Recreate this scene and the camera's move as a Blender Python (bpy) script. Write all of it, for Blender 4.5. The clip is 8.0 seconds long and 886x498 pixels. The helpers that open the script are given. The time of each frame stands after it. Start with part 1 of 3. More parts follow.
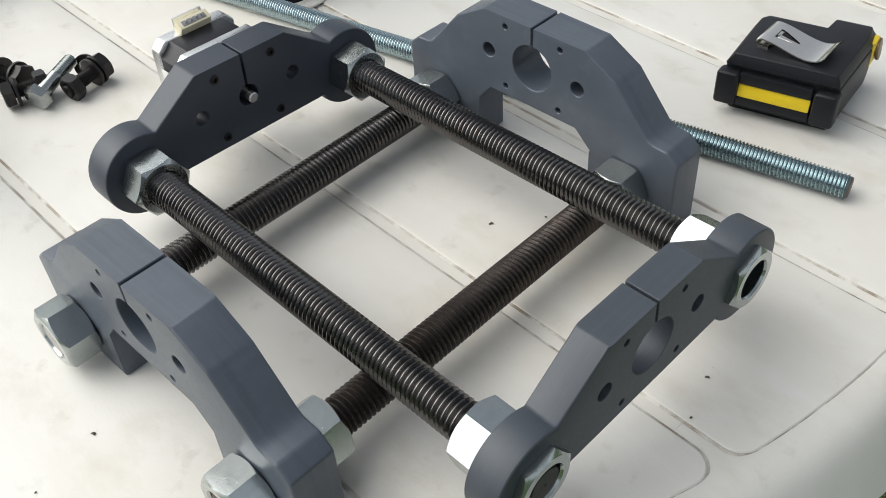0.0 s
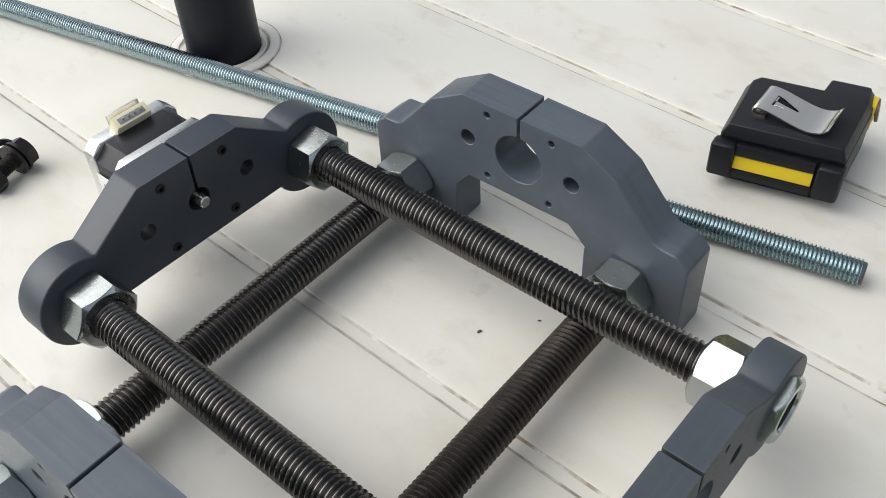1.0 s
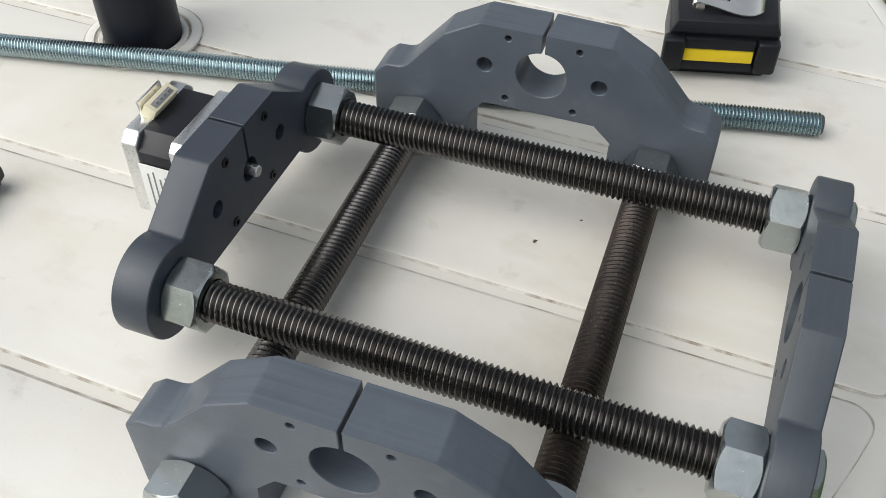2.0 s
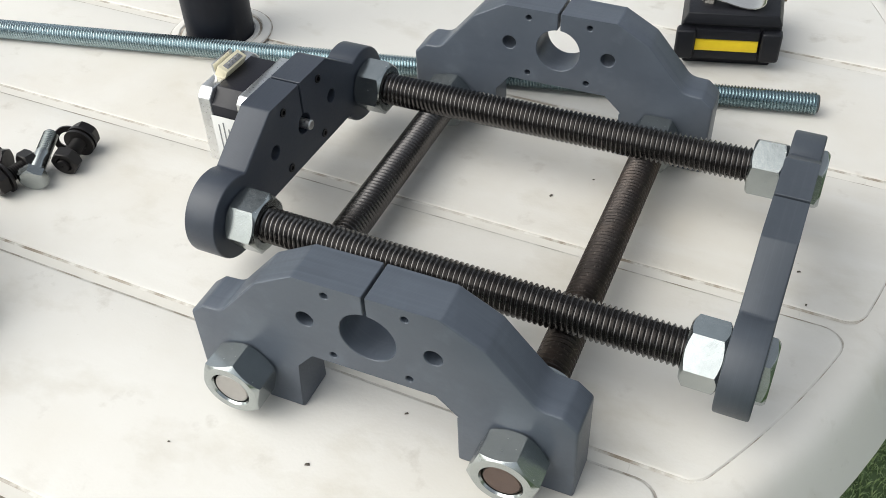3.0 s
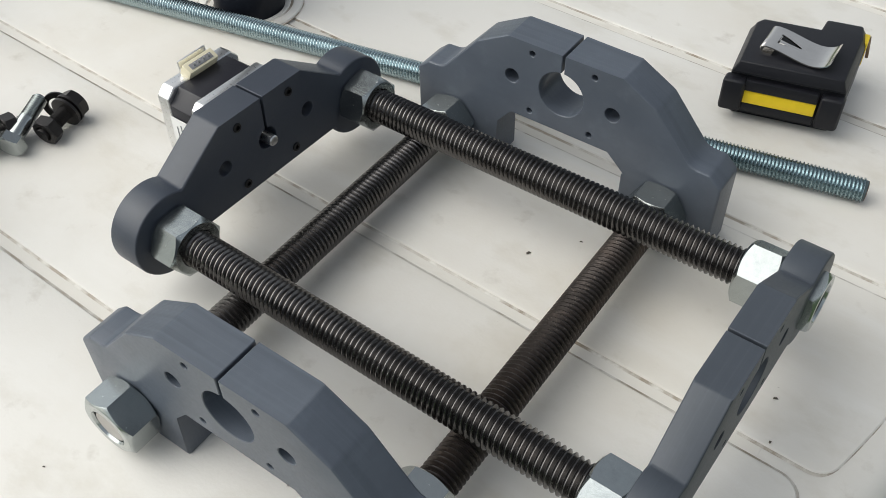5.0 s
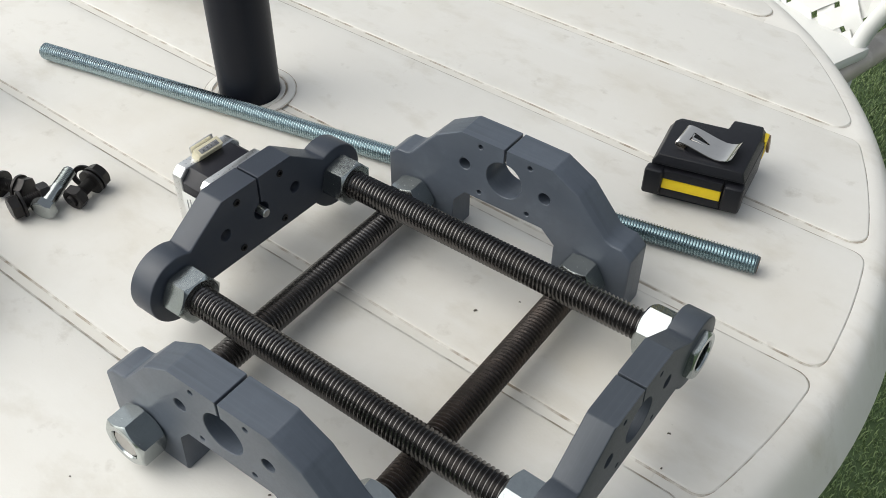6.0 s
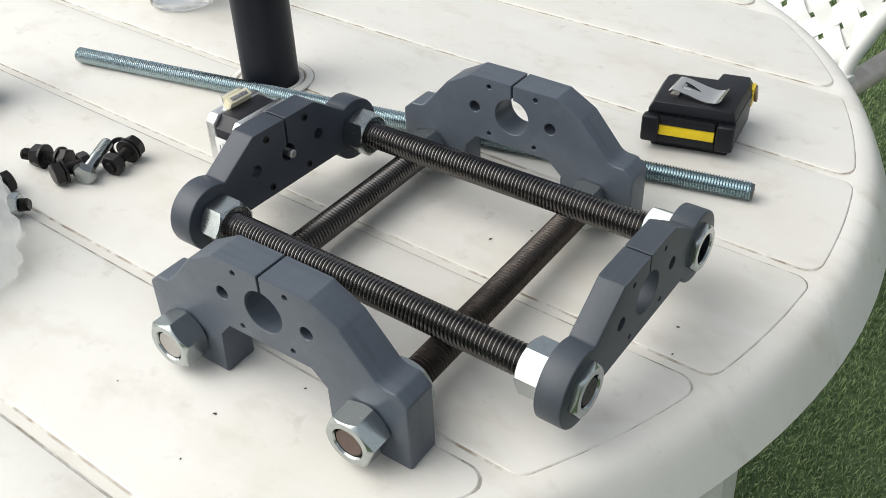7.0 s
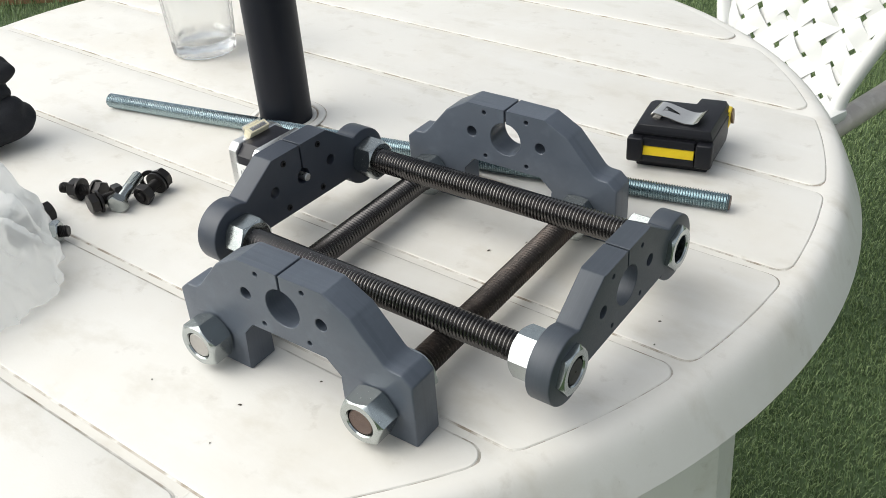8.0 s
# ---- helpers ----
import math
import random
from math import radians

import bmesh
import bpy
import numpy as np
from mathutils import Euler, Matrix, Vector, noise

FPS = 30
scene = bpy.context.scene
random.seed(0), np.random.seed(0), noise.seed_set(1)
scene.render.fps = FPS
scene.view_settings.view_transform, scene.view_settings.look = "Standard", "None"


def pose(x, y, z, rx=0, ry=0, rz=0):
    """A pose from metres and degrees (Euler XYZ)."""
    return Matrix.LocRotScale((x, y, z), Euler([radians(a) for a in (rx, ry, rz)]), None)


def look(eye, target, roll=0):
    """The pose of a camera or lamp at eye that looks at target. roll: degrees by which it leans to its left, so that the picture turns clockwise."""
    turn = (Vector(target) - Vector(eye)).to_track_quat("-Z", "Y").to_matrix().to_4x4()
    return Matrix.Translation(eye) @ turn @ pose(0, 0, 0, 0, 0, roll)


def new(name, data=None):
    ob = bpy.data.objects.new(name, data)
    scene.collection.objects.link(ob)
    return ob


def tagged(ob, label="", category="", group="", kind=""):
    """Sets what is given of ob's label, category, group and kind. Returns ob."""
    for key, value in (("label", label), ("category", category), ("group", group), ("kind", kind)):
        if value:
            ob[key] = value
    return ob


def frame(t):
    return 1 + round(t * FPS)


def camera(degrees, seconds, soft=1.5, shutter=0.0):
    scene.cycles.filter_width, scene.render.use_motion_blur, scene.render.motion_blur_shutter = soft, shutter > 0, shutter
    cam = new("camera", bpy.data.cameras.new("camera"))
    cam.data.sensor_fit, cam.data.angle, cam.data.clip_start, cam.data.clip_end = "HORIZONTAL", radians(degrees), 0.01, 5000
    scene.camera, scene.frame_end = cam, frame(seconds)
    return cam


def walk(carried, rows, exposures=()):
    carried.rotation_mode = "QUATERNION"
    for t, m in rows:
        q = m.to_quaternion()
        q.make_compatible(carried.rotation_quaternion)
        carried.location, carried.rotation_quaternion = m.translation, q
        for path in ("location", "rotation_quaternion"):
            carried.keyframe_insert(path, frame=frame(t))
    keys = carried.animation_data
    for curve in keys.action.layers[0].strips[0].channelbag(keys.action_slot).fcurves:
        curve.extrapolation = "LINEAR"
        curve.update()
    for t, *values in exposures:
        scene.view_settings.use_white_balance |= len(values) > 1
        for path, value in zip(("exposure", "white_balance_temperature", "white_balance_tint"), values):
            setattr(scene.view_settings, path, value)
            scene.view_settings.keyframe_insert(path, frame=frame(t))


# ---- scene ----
cam = camera(49.5, 8.0, soft=0.85)
PATH = [
    (0, (0.237, -0.176, 0.293), (-0.824, 0.816, -1.082), -4.3),
    (0.5, (0.208, -0.133, 0.304), (-0.84, 0.842, -1.092), -4.1),
    (1, (0.175, -0.138, 0.302), (-0.765, 0.925, -1.107), -3.2),
    (1.5, (0.122, -0.185, 0.298), (-0.574, 1.037, -1.123), -1.3),
    (2, (0.076, -0.229, 0.302), (-0.385, 1.075, -1.142), 0.2),
    (2.2, (0.07, -0.245, 0.297), (-0.368, 1.08, -1.135), -0.3),
    (3.3, (0.163, -0.307, 0.309), (-0.553, 1.008, -1.017), -3.3),
    (3.5, (0.192, -0.311, 0.309), (-0.569, 0.991, -1.005), -3.2),
    (4, (0.235, -0.297, 0.344), (-0.624, 0.911, -0.999), -3.4),
    (4.5, (0.203, -0.242, 0.352), (-0.666, 0.882, -1.055), -2.9),
    (4.6, (0.180, -0.212, 0.327), (-0.676, 0.893, -1.103), -2.9),
    (4.7, (0.159, -0.193, 0.309), (-0.670, 0.909, -1.139), -2.1),
    (5.8, (0.195, -0.232, 0.37), (-0.638, 0.913, -1.042), -0.0),
    (6, (0.21, -0.238, 0.38), (-0.643, 0.946, -0.989), 0.4),
    (6.5, (0.236, -0.278, 0.349), (-0.661, 0.983, -0.918), 0.1),
    (7, (0.256, -0.313, 0.333), (-0.683, 0.97, -0.88), -2.1),
    (7.5, (0.276, -0.334, 0.336), (-0.695, 0.98, -0.817), -3.3),
    (8, (0.296, -0.355, 0.341), (-0.707, 0.967, -0.776), -4.0),
]
walk(cam, [(t, look(eye, target, roll)) for t, eye, target, roll in PATH], exposures=[(0.0, 0.37, 6500, 7), (1.0, 0.36, 6500, 7), (2.0, 0.31, 6500, 7), (3.5, 0.47, 6500, 7), (4.0, 0.33, 6500, 7), (4.5, 0.24, 6500, 7), (6.0, 0.26, 6500, 7), (6.5, 0.35, 6500, 7), (7.0, 0.45, 6500, 7), (8.0, 0.49, 6500, 7)])

# ---- light ----
world = bpy.data.worlds.new("sky")
scene.world = world
world.use_nodes = True
wn = world.node_tree.nodes
sky = wn.new("ShaderNodeTexSky")
sky.sky_type = "NISHITA"
sky.sun_disc = False
sky.sun_elevation = radians(46)
sky.sun_rotation = radians(-126)
sky.air_density = 1.0
sky.dust_density = 3.0
haze = wn.new("ShaderNodeHueSaturation")
haze.inputs["Saturation"].default_value = 0.33
world.node_tree.links.new(sky.outputs["Color"], haze.inputs["Color"])
world.node_tree.links.new(haze.outputs["Color"], wn["Background"].inputs["Color"])
wn["Background"].inputs["Strength"].default_value = 0.122

sun = new("sun", bpy.data.lights.new("sun", "SUN"))
sun.data.energy = 1.85
sun.data.angle = radians(80)
sun.data.color = (1.0, 0.972, 0.93)
sun.matrix_world = look((-1.5, -1.1, 1.92), (0, 0, 0))


# ---- materials ----
def material(name, colour, rough=0.5, metal=0.0, spread=0.08, scale=40.0, bump=0.0, bump_scale=300.0, spec=0.5, dirt=None, dirt_amount=0.0, dirt_scale=12.0):
    m = bpy.data.materials.new(name)
    m.use_nodes = True
    n, ln = m.node_tree.nodes, m.node_tree.links
    b = n["Principled BSDF"]
    co = n.new("ShaderNodeTexCoord")
    big = n.new("ShaderNodeTexNoise")
    big.inputs["Scale"].default_value = scale
    big.inputs["Detail"].default_value = 6.0
    ln.new(co.outputs["Object"], big.inputs["Vector"])
    ramp = n.new("ShaderNodeMix")
    ramp.data_type = "RGBA"
    ramp.inputs["A"].default_value = (*[c * (1 - spread) for c in colour], 1)
    ramp.inputs["B"].default_value = (*[min(1, c * (1 + spread)) for c in colour], 1)
    ln.new(big.outputs["Fac"], ramp.inputs["Factor"])
    out = ramp.outputs["Result"]
    if dirt:
        spots = n.new("ShaderNodeTexNoise")
        spots.inputs["Scale"].default_value = dirt_scale
        spots.inputs["Detail"].default_value = 8.0
        spots.inputs["Roughness"].default_value = 0.65
        ln.new(co.outputs["Object"], spots.inputs["Vector"])
        cut = n.new("ShaderNodeMapRange")
        cut.inputs["From Min"].default_value = 0.5
        cut.inputs["From Max"].default_value = 0.8
        cut.inputs["To Max"].default_value = dirt_amount
        ln.new(spots.outputs["Fac"], cut.inputs["Value"])
        mix = n.new("ShaderNodeMix")
        mix.data_type = "RGBA"
        ln.new(cut.outputs["Result"], mix.inputs["Factor"])
        ln.new(out, mix.inputs["A"])
        mix.inputs["B"].default_value = (*dirt, 1)
        out = mix.outputs["Result"]
    ln.new(out, b.inputs["Base Color"])
    b.inputs["Metallic"].default_value = metal
    b.inputs["Specular IOR Level"].default_value = spec
    fine = n.new("ShaderNodeTexNoise")
    fine.inputs["Scale"].default_value = bump_scale
    fine.inputs["Detail"].default_value = 5.0
    ln.new(co.outputs["Object"], fine.inputs["Vector"])
    rr = n.new("ShaderNodeMapRange")
    rr.inputs["To Min"].default_value = max(0.02, rough - 0.1)
    rr.inputs["To Max"].default_value = min(1.0, rough + 0.1)
    ln.new(fine.outputs["Fac"], rr.inputs["Value"])
    ln.new(rr.outputs["Result"], b.inputs["Roughness"])
    if bump:
        bp = n.new("ShaderNodeBump")
        bp.inputs["Strength"].default_value = bump
        bp.inputs["Distance"].default_value = 0.0005
        ln.new(fine.outputs["Fac"], bp.inputs["Height"])
        ln.new(bp.outputs["Normal"], b.inputs["Normal"])
    return m


def printed(name, colour, rough):
    """Layered print plastic: fine lines stacked along the plate's thickness."""
    m = material(name, colour, rough, spread=0.10, scale=60.0, bump_scale=900.0, spec=0.45, dirt=[c * 1.35 for c in colour], dirt_amount=0.35, dirt_scale=140.0)
    n, ln = m.node_tree.nodes, m.node_tree.links
    b = n["Principled BSDF"]
    co = n.new("ShaderNodeTexCoord")
    lines = n.new("ShaderNodeTexWave")
    lines.bands_direction = "Z"
    lines.inputs["Scale"].default_value = 520.0
    lines.inputs["Distortion"].default_value = 2.2
    lines.inputs["Detail"].default_value = 1.5
    ln.new(co.outputs["Object"], lines.inputs["Vector"])
    bp = n.new("ShaderNodeBump")
    bp.inputs["Strength"].default_value = 0.06
    bp.inputs["Distance"].default_value = 0.0003
    ln.new(lines.outputs["Fac"], bp.inputs["Height"])
    ln.new(bp.outputs["Normal"], b.inputs["Normal"])
    return m


def layer(m, colour, scale, low, high, amount, stretch=(1, 1, 1), detail=6.0):
    """Lays blotches of another colour over a material's base colour."""
    n, ln = m.node_tree.nodes, m.node_tree.links
    b = n["Principled BSDF"]
    was = b.inputs["Base Color"].links[0].from_socket
    co, mp, tx, cut, mix = (n.new("ShaderNode" + k) for k in ("TexCoord", "Mapping", "TexNoise", "MapRange", "Mix"))
    mp.inputs["Scale"].default_value = stretch
    tx.inputs["Scale"].default_value, tx.inputs["Detail"].default_value, tx.inputs["Roughness"].default_value = scale, detail, 0.6
    cut.inputs["From Min"].default_value, cut.inputs["From Max"].default_value, cut.inputs["To Max"].default_value = low, high, amount
    mix.data_type = "RGBA"
    mix.inputs["B"].default_value = (*colour, 1)
    ln.new(co.outputs["Object"], mp.inputs["Vector"])
    ln.new(mp.outputs["Vector"], tx.inputs["Vector"])
    ln.new(tx.outputs["Fac"], cut.inputs["Value"])
    ln.new(cut.outputs["Result"], mix.inputs["Factor"])
    ln.new(was, mix.inputs["A"])
    ln.new(mix.outputs["Result"], b.inputs["Base Color"])


GREY = printed("printed_grey", (0.077, 0.091, 0.114), 0.38)
MID = printed("printed_mid_grey", (0.050, 0.059, 0.073), 0.45)
DARK = printed("printed_dark", (0.040, 0.048, 0.064), 0.40)
layer(GREY, (0.100, 0.117, 0.143), 1.0, 0.50, 0.66, 0.3, (10, 10, 620), 2.0)
layer(GREY, (0.056, 0.067, 0.085), 1.0, 0.54, 0.68, 0.45, (14, 14, 260), 2.0)
layer(MID, (0.070, 0.080, 0.096), 1.0, 0.50, 0.66, 0.3, (10, 10, 620), 2.0)
layer(DARK, (0.044, 0.051, 0.066), 1.0, 0.50, 0.66, 0.3, (10, 10, 620), 2.0)
layer(GREY, (0.115, 0.136, 0.168), 70, 0.56, 0.80, 0.55, (1, 1, 0.35))
layer(GREY, (0.052, 0.062, 0.080), 34, 0.55, 0.80, 0.55, (0.5, 1.3, 1))
layer(MID, (0.082, 0.095, 0.115), 80, 0.58, 0.80, 0.45, (1, 1, 0.35))
layer(DARK, (0.055, 0.064, 0.082), 90, 0.60, 0.82, 0.45, (1, 1, 0.35))
BLACK_STEEL = material("black_steel", (0.128, 0.122, 0.120), 0.24, 0.95, 0.2, 90, 0.05, 1500, dirt=(0.10, 0.082, 0.070), dirt_amount=0.35, dirt_scale=60)
# Near-black for the thread roots: the shade deep in the grooves, put into colour.
ROOT_SHADE = material("thread_root_shade", (0.010, 0.009, 0.009), 0.5, 0.0, 0.3, 200)
RUSTY_STEEL = material("rusty_steel", (0.060, 0.052, 0.048), 0.32, 0.85, 0.4, 120, 0.3, 1500, dirt=(0.095, 0.072, 0.060), dirt_amount=0.7, dirt_scale=90)
layer(RUSTY_STEEL, (0.085, 0.060, 0.048), 60, 0.50, 0.75, 0.4)
layer(RUSTY_STEEL, (0.26, 0.22, 0.195), 900, 0.58, 0.72, 0.45, (1, 1, 0.7), 3.0)
ZINC = material("zinc", (0.45, 0.48, 0.475), 0.23, 1.0, 0.12, 120, 0.05, 500, dirt=(0.27, 0.30, 0.31), dirt_amount=0.45, dirt_scale=130)
BLUE_ZINC = material("blue_zinc", (0.38, 0.465, 0.49), 0.26, 1.0, 0.12, 60, 0.03, 900)
# Darker copy of the blue zinc, painted-in shade between the thread crests.
BLUE_ROOT_SHADE = material("zinc_root_shade", (0.10, 0.135, 0.145), 0.5, 0.6, 0.2, 200)
TUBE_STEEL = material("rod_end_steel", (0.17, 0.125, 0.11), 0.5, 0.9, 0.4, 250, 0.6, 1200, dirt=(0.12, 0.08, 0.06), dirt_amount=0.6, dirt_scale=250)
TUBE_LIGHT = material("rod_end_bright", (0.50, 0.48, 0.46), 0.45, 0.9, 0.3, 250, 0.6, 1200, dirt=(0.28, 0.25, 0.22), dirt_amount=0.6, dirt_scale=250)
TABLE = material("table_plastic", (0.72, 0.70, 0.655), 0.45, 0.0, 0.035, 5.0, 0.12, 700, dirt=(0.55, 0.52, 0.46), dirt_amount=0.45, dirt_scale=7)
layer(TABLE, (0.50, 0.46, 0.38), 20, 0.54, 0.78, 0.6, (1, 1.6, 1))
layer(TABLE, (0.36, 0.32, 0.26), 48, 0.62, 0.80, 0.55)
layer(TABLE, (0.60, 0.55, 0.46), 4.5, 0.50, 0.72, 0.55)
layer(TABLE, (0.78, 0.77, 0.74), 14, 0.55, 0.75, 0.5, (0.5, 2.2, 1))
layer(TABLE, (0.25, 0.22, 0.18), 240, 0.77, 0.82, 0.55, (1, 1, 1), 2.0)
ALU = material("aluminium", (0.74, 0.74, 0.73), 0.30, 1.0, 0.06, 200, 0.03, 900)
LAMINATION = material("black_laminations", (0.013, 0.013, 0.018), 0.38, 0.0, 0.2, 60, 0.1, 900, spec=0.35)
BLACK_PLASTIC = material("black_plastic", (0.012, 0.0125, 0.016), 0.40, 0.0, 0.15, 60, 0.35, 2500, spec=0.27)
YELLOW = material("yellow_paint", (0.86, 0.62, 0.02), 0.4, 0.0, 0.08, 200, 0.05, 900)
CHROME = material("nickel_clip", (0.86, 0.82, 0.76), 0.09, 1.0, 0.05, 120, 0.25, 180)
CREAM = material("cream_nylon", (0.72, 0.66, 0.48), 0.45, 0.0, 0.05, 100)
POLE_PAINT = material("pole_paint", (0.009, 0.0105, 0.016), 0.44, 0.0, 0.15, 20, 0.08, 700, spec=0.22)
BLACK_OXIDE = material("black_oxide", (0.022, 0.020, 0.020), 0.38, 0.5, 0.4, 150, 0.2, 1200)
PAPER = material("sticker_paper", (0.75, 0.75, 0.73), 0.5, 0.0, 0.03, 100)
INK = material("ink", (0.22, 0.22, 0.23), 0.6)
GRIME = material("grime", (0.27, 0.225, 0.17), 0.7, 0.0, 0.35, 40, dirt=(0.70, 0.68, 0.63), dirt_amount=1.0, dirt_scale=16)
layer(GRIME, (0.64, 0.61, 0.56), 6, 0.46, 0.62, 0.5)
layer(GRIME, (0.70, 0.68, 0.63), 70, 0.42, 0.60, 0.9)
GROOVE = material("dusty_groove", (0.68, 0.655, 0.60), 0.6, 0.0, 0.10, 9, 0.1, 700, dirt=(0.70, 0.67, 0.61), dirt_amount=0.7, dirt_scale=14)
layer(GROOVE, (0.46, 0.40, 0.32), 22, 0.58, 0.75, 0.6, (0.35, 1, 1))
WHITE_PLASTIC = material("white_plastic", (0.72, 0.72, 0.70), 0.4, 0.0, 0.03, 8, 0.05, 500)
FABRIC = material("black_fabric", (0.012, 0.013, 0.017), 0.9, 0.0, 0.3, 80, 0.6, 900)
WEATHERED = material("weathered_tube", (0.52, 0.47, 0.42), 0.40, 0.1, 0.25, 30, 0.2, 500, dirt=(0.78, 0.74, 0.70), dirt_amount=0.9, dirt_scale=24)
TURF = material("turf", (0.062, 0.100, 0.038), 0.8, 0.0, 0.5, 60, 0.4, 300)
HOLE_DARK = material("screw_black", (0.015, 0.015, 0.016), 0.35, 0.6, 0.2, 300)


def grass_material():
    m = bpy.data.materials.new("grass_blade")
    m.use_nodes = True
    n, ln = m.node_tree.nodes, m.node_tree.links
    b = n["Principled BSDF"]
    geo = n.new("ShaderNodeNewGeometry")
    ramp = n.new("ShaderNodeValToRGB")
    ramp.color_ramp.elements[0].color = (0.090, 0.150, 0.055, 1)
    ramp.color_ramp.elements[1].color = (0.235, 0.31, 0.13, 1)
    ln.new(geo.outputs["Random Per Island"], ramp.inputs["Fac"])
    ln.new(ramp.outputs["Color"], b.inputs["Base Color"])
    b.inputs["Roughness"].default_value = 0.55
    return m


def glass_material(name, colour, rough):
    m = bpy.data.materials.new(name)
    m.use_nodes = True
    b = m.node_tree.nodes["Principled BSDF"]
    b.inputs["Base Color"].default_value = (*colour, 1)
    b.inputs["Roughness"].default_value = rough
    b.inputs["Transmission Weight"].default_value = 0.97
    b.inputs["IOR"].default_value = 1.45
    return m


def film_material():
    m = bpy.data.materials.new("milky_film")
    m.use_nodes = True
    n, ln = m.node_tree.nodes, m.node_tree.links
    b = n["Principled BSDF"]
    b.inputs["Base Color"].default_value = (0.90, 0.91, 0.91, 1)
    b.inputs["Roughness"].default_value = 0.28
    tr = n.new("ShaderNodeBsdfTranslucent")
    tr.inputs["Color"].default_value = (0.93, 0.94, 0.94, 1)
    clear = n.new("ShaderNodeBsdfTransparent")
    a = n.new("ShaderNodeMixShader")
    a.inputs["Fac"].default_value = 0.5
    ln.new(b.outputs["BSDF"], a.inputs[1])
    ln.new(tr.outputs["BSDF"], a.inputs[2])
    c = n.new("ShaderNodeMixShader")
    c.inputs["Fac"].default_value = 0.4
    ln.new(a.outputs["Shader"], c.inputs[1])
    ln.new(clear.outputs["BSDF"], c.inputs[2])
    ln.new(c.outputs["Shader"], n["Material Output"].inputs["Surface"])
    return m


BLADE = grass_material()
GLASS = glass_material("clear_glass", (0.99, 0.995, 0.99), 0.20)
FILM = film_material()


# ---- mesh helpers ----
def mesh_of(name, verts, faces, mat, smooth=0.0):
    me = bpy.data.meshes.new(name)
    me.from_pydata([tuple(v) for v in verts], [], faces)
    me.materials.append(mat)
    if smooth:
        me.polygons.foreach_set("use_smooth", [True] * len(me.polygons))
        me.set_sharp_from_angle(angle=radians(smooth))
    me.update()
    return me


def hang(name, me, parent=None, at=None, label=""):
    ob = new(name, me)
    ob.parent = parent
    if at is not None:
        ob.matrix_basis = at
    if label:
        tagged(ob, label)
    return ob


def empty(name, at, label, category, group=""):
    ob = new(name)
    ob.empty_display_size = 0.02
    ob.matrix_basis = at
    return tagged(ob, label, category, group)


def lathe(profile, segs=48, closed=False):
    """Verts and faces of a profile of (r, z) turned about z."""
    n = len(profile)
    verts = [(r * math.cos(2 * math.pi * i / segs), r * math.sin(2 * math.pi * i / segs), z) for i in range(segs) for r, z in profile]
    faces = []
    for i in range(segs):
        j = (i + 1) % segs
        for k in range(n if closed else n - 1):
            l = (k + 1) % n
            faces.append((i * n + k, j * n + k, j * n + l, i * n + l))
    return verts, faces


def circle(cx, cy, r, segs=24, start=0.0, turn=2 * math.pi):
    return [(cx + r * math.cos(start + turn * i / segs), cy + r * math.sin(start + turn * i / segs)) for i in range(segs)]


def plate(name, outline, holes, thick, mat, bevel=0.0006, fine=()):
    """A flat plate with holes: outline in x, y; from z = 0 to z = thick. fine: circles (x, y, r) round which, and along a slit at x = 0, the edges are but slightly broken."""
    bm = bmesh.new()
    loops = []
    for ring in [outline, *holes]:
        vs = [bm.verts.new((x, y, 0)) for x, y in ring]
        loops.append(vs)
        for a, b in zip(vs, vs[1:] + vs[:1]):
            bm.edges.new((a, b))
    bmesh.ops.triangle_fill(bm, use_beauty=True, use_dissolve=False, edges=bm.edges[:])
    for f in bm.faces:
        f.normal_update()
        if f.normal.z > 0:
            f.normal_flip()
    low = bm.faces[:]
    up = {}
    for vs in loops:
        for v in vs:
            up[v] = bm.verts.new((v.co.x, v.co.y, thick))
    for f in low:
        bm.faces.new([up[v] for v in reversed(f.verts)])
    for vs in loops:
        for a, b in zip(vs, vs[1:] + vs[:1]):
            bm.faces.new((a, b, up[b], up[a]))
    bmesh.ops.recalc_face_normals(bm, faces=bm.faces[:])
    bmesh.ops.dissolve_limit(bm, angle_limit=0.01, verts=bm.verts[:], edges=bm.edges[:])
    if bevel:
        def narrow(e):
            m = (e.verts[0].co + e.verts[1].co) / 2
            return bool(fine) and (abs(m.x) < 0.0016 or any(math.hypot(m.x - x, m.y - y) < r for x, y, r in fine))

        sharp = [e for e in bm.edges if len(e.link_faces) == 2 and e.calc_face_angle(0) > radians(20)]
        thin = [e for e in sharp if narrow(e)]
        wide = [e for e in sharp if not narrow(e)]
        if thin:
            bmesh.ops.bevel(bm, geom=thin, offset=0.0003, segments=1, affect="EDGES", clamp_overlap=True)
        wide = [e for e in wide if e.is_valid]
        bmesh.ops.bevel(bm, geom=wide, offset=bevel, segments=3, profile=0.5, affect="EDGES", clamp_overlap=True)
    bmesh.ops.triangulate(bm, faces=[f for f in bm.faces if len(f.verts) > 4])
    me = bpy.data.meshes.new(name)
    bm.to_mesh(me)
    bm.free()
    me.materials.append(mat)
    me.polygons.foreach_set("use_smooth", [True] * len(me.polygons))
    me.set_sharp_from_angle(angle=radians(25))
    return me


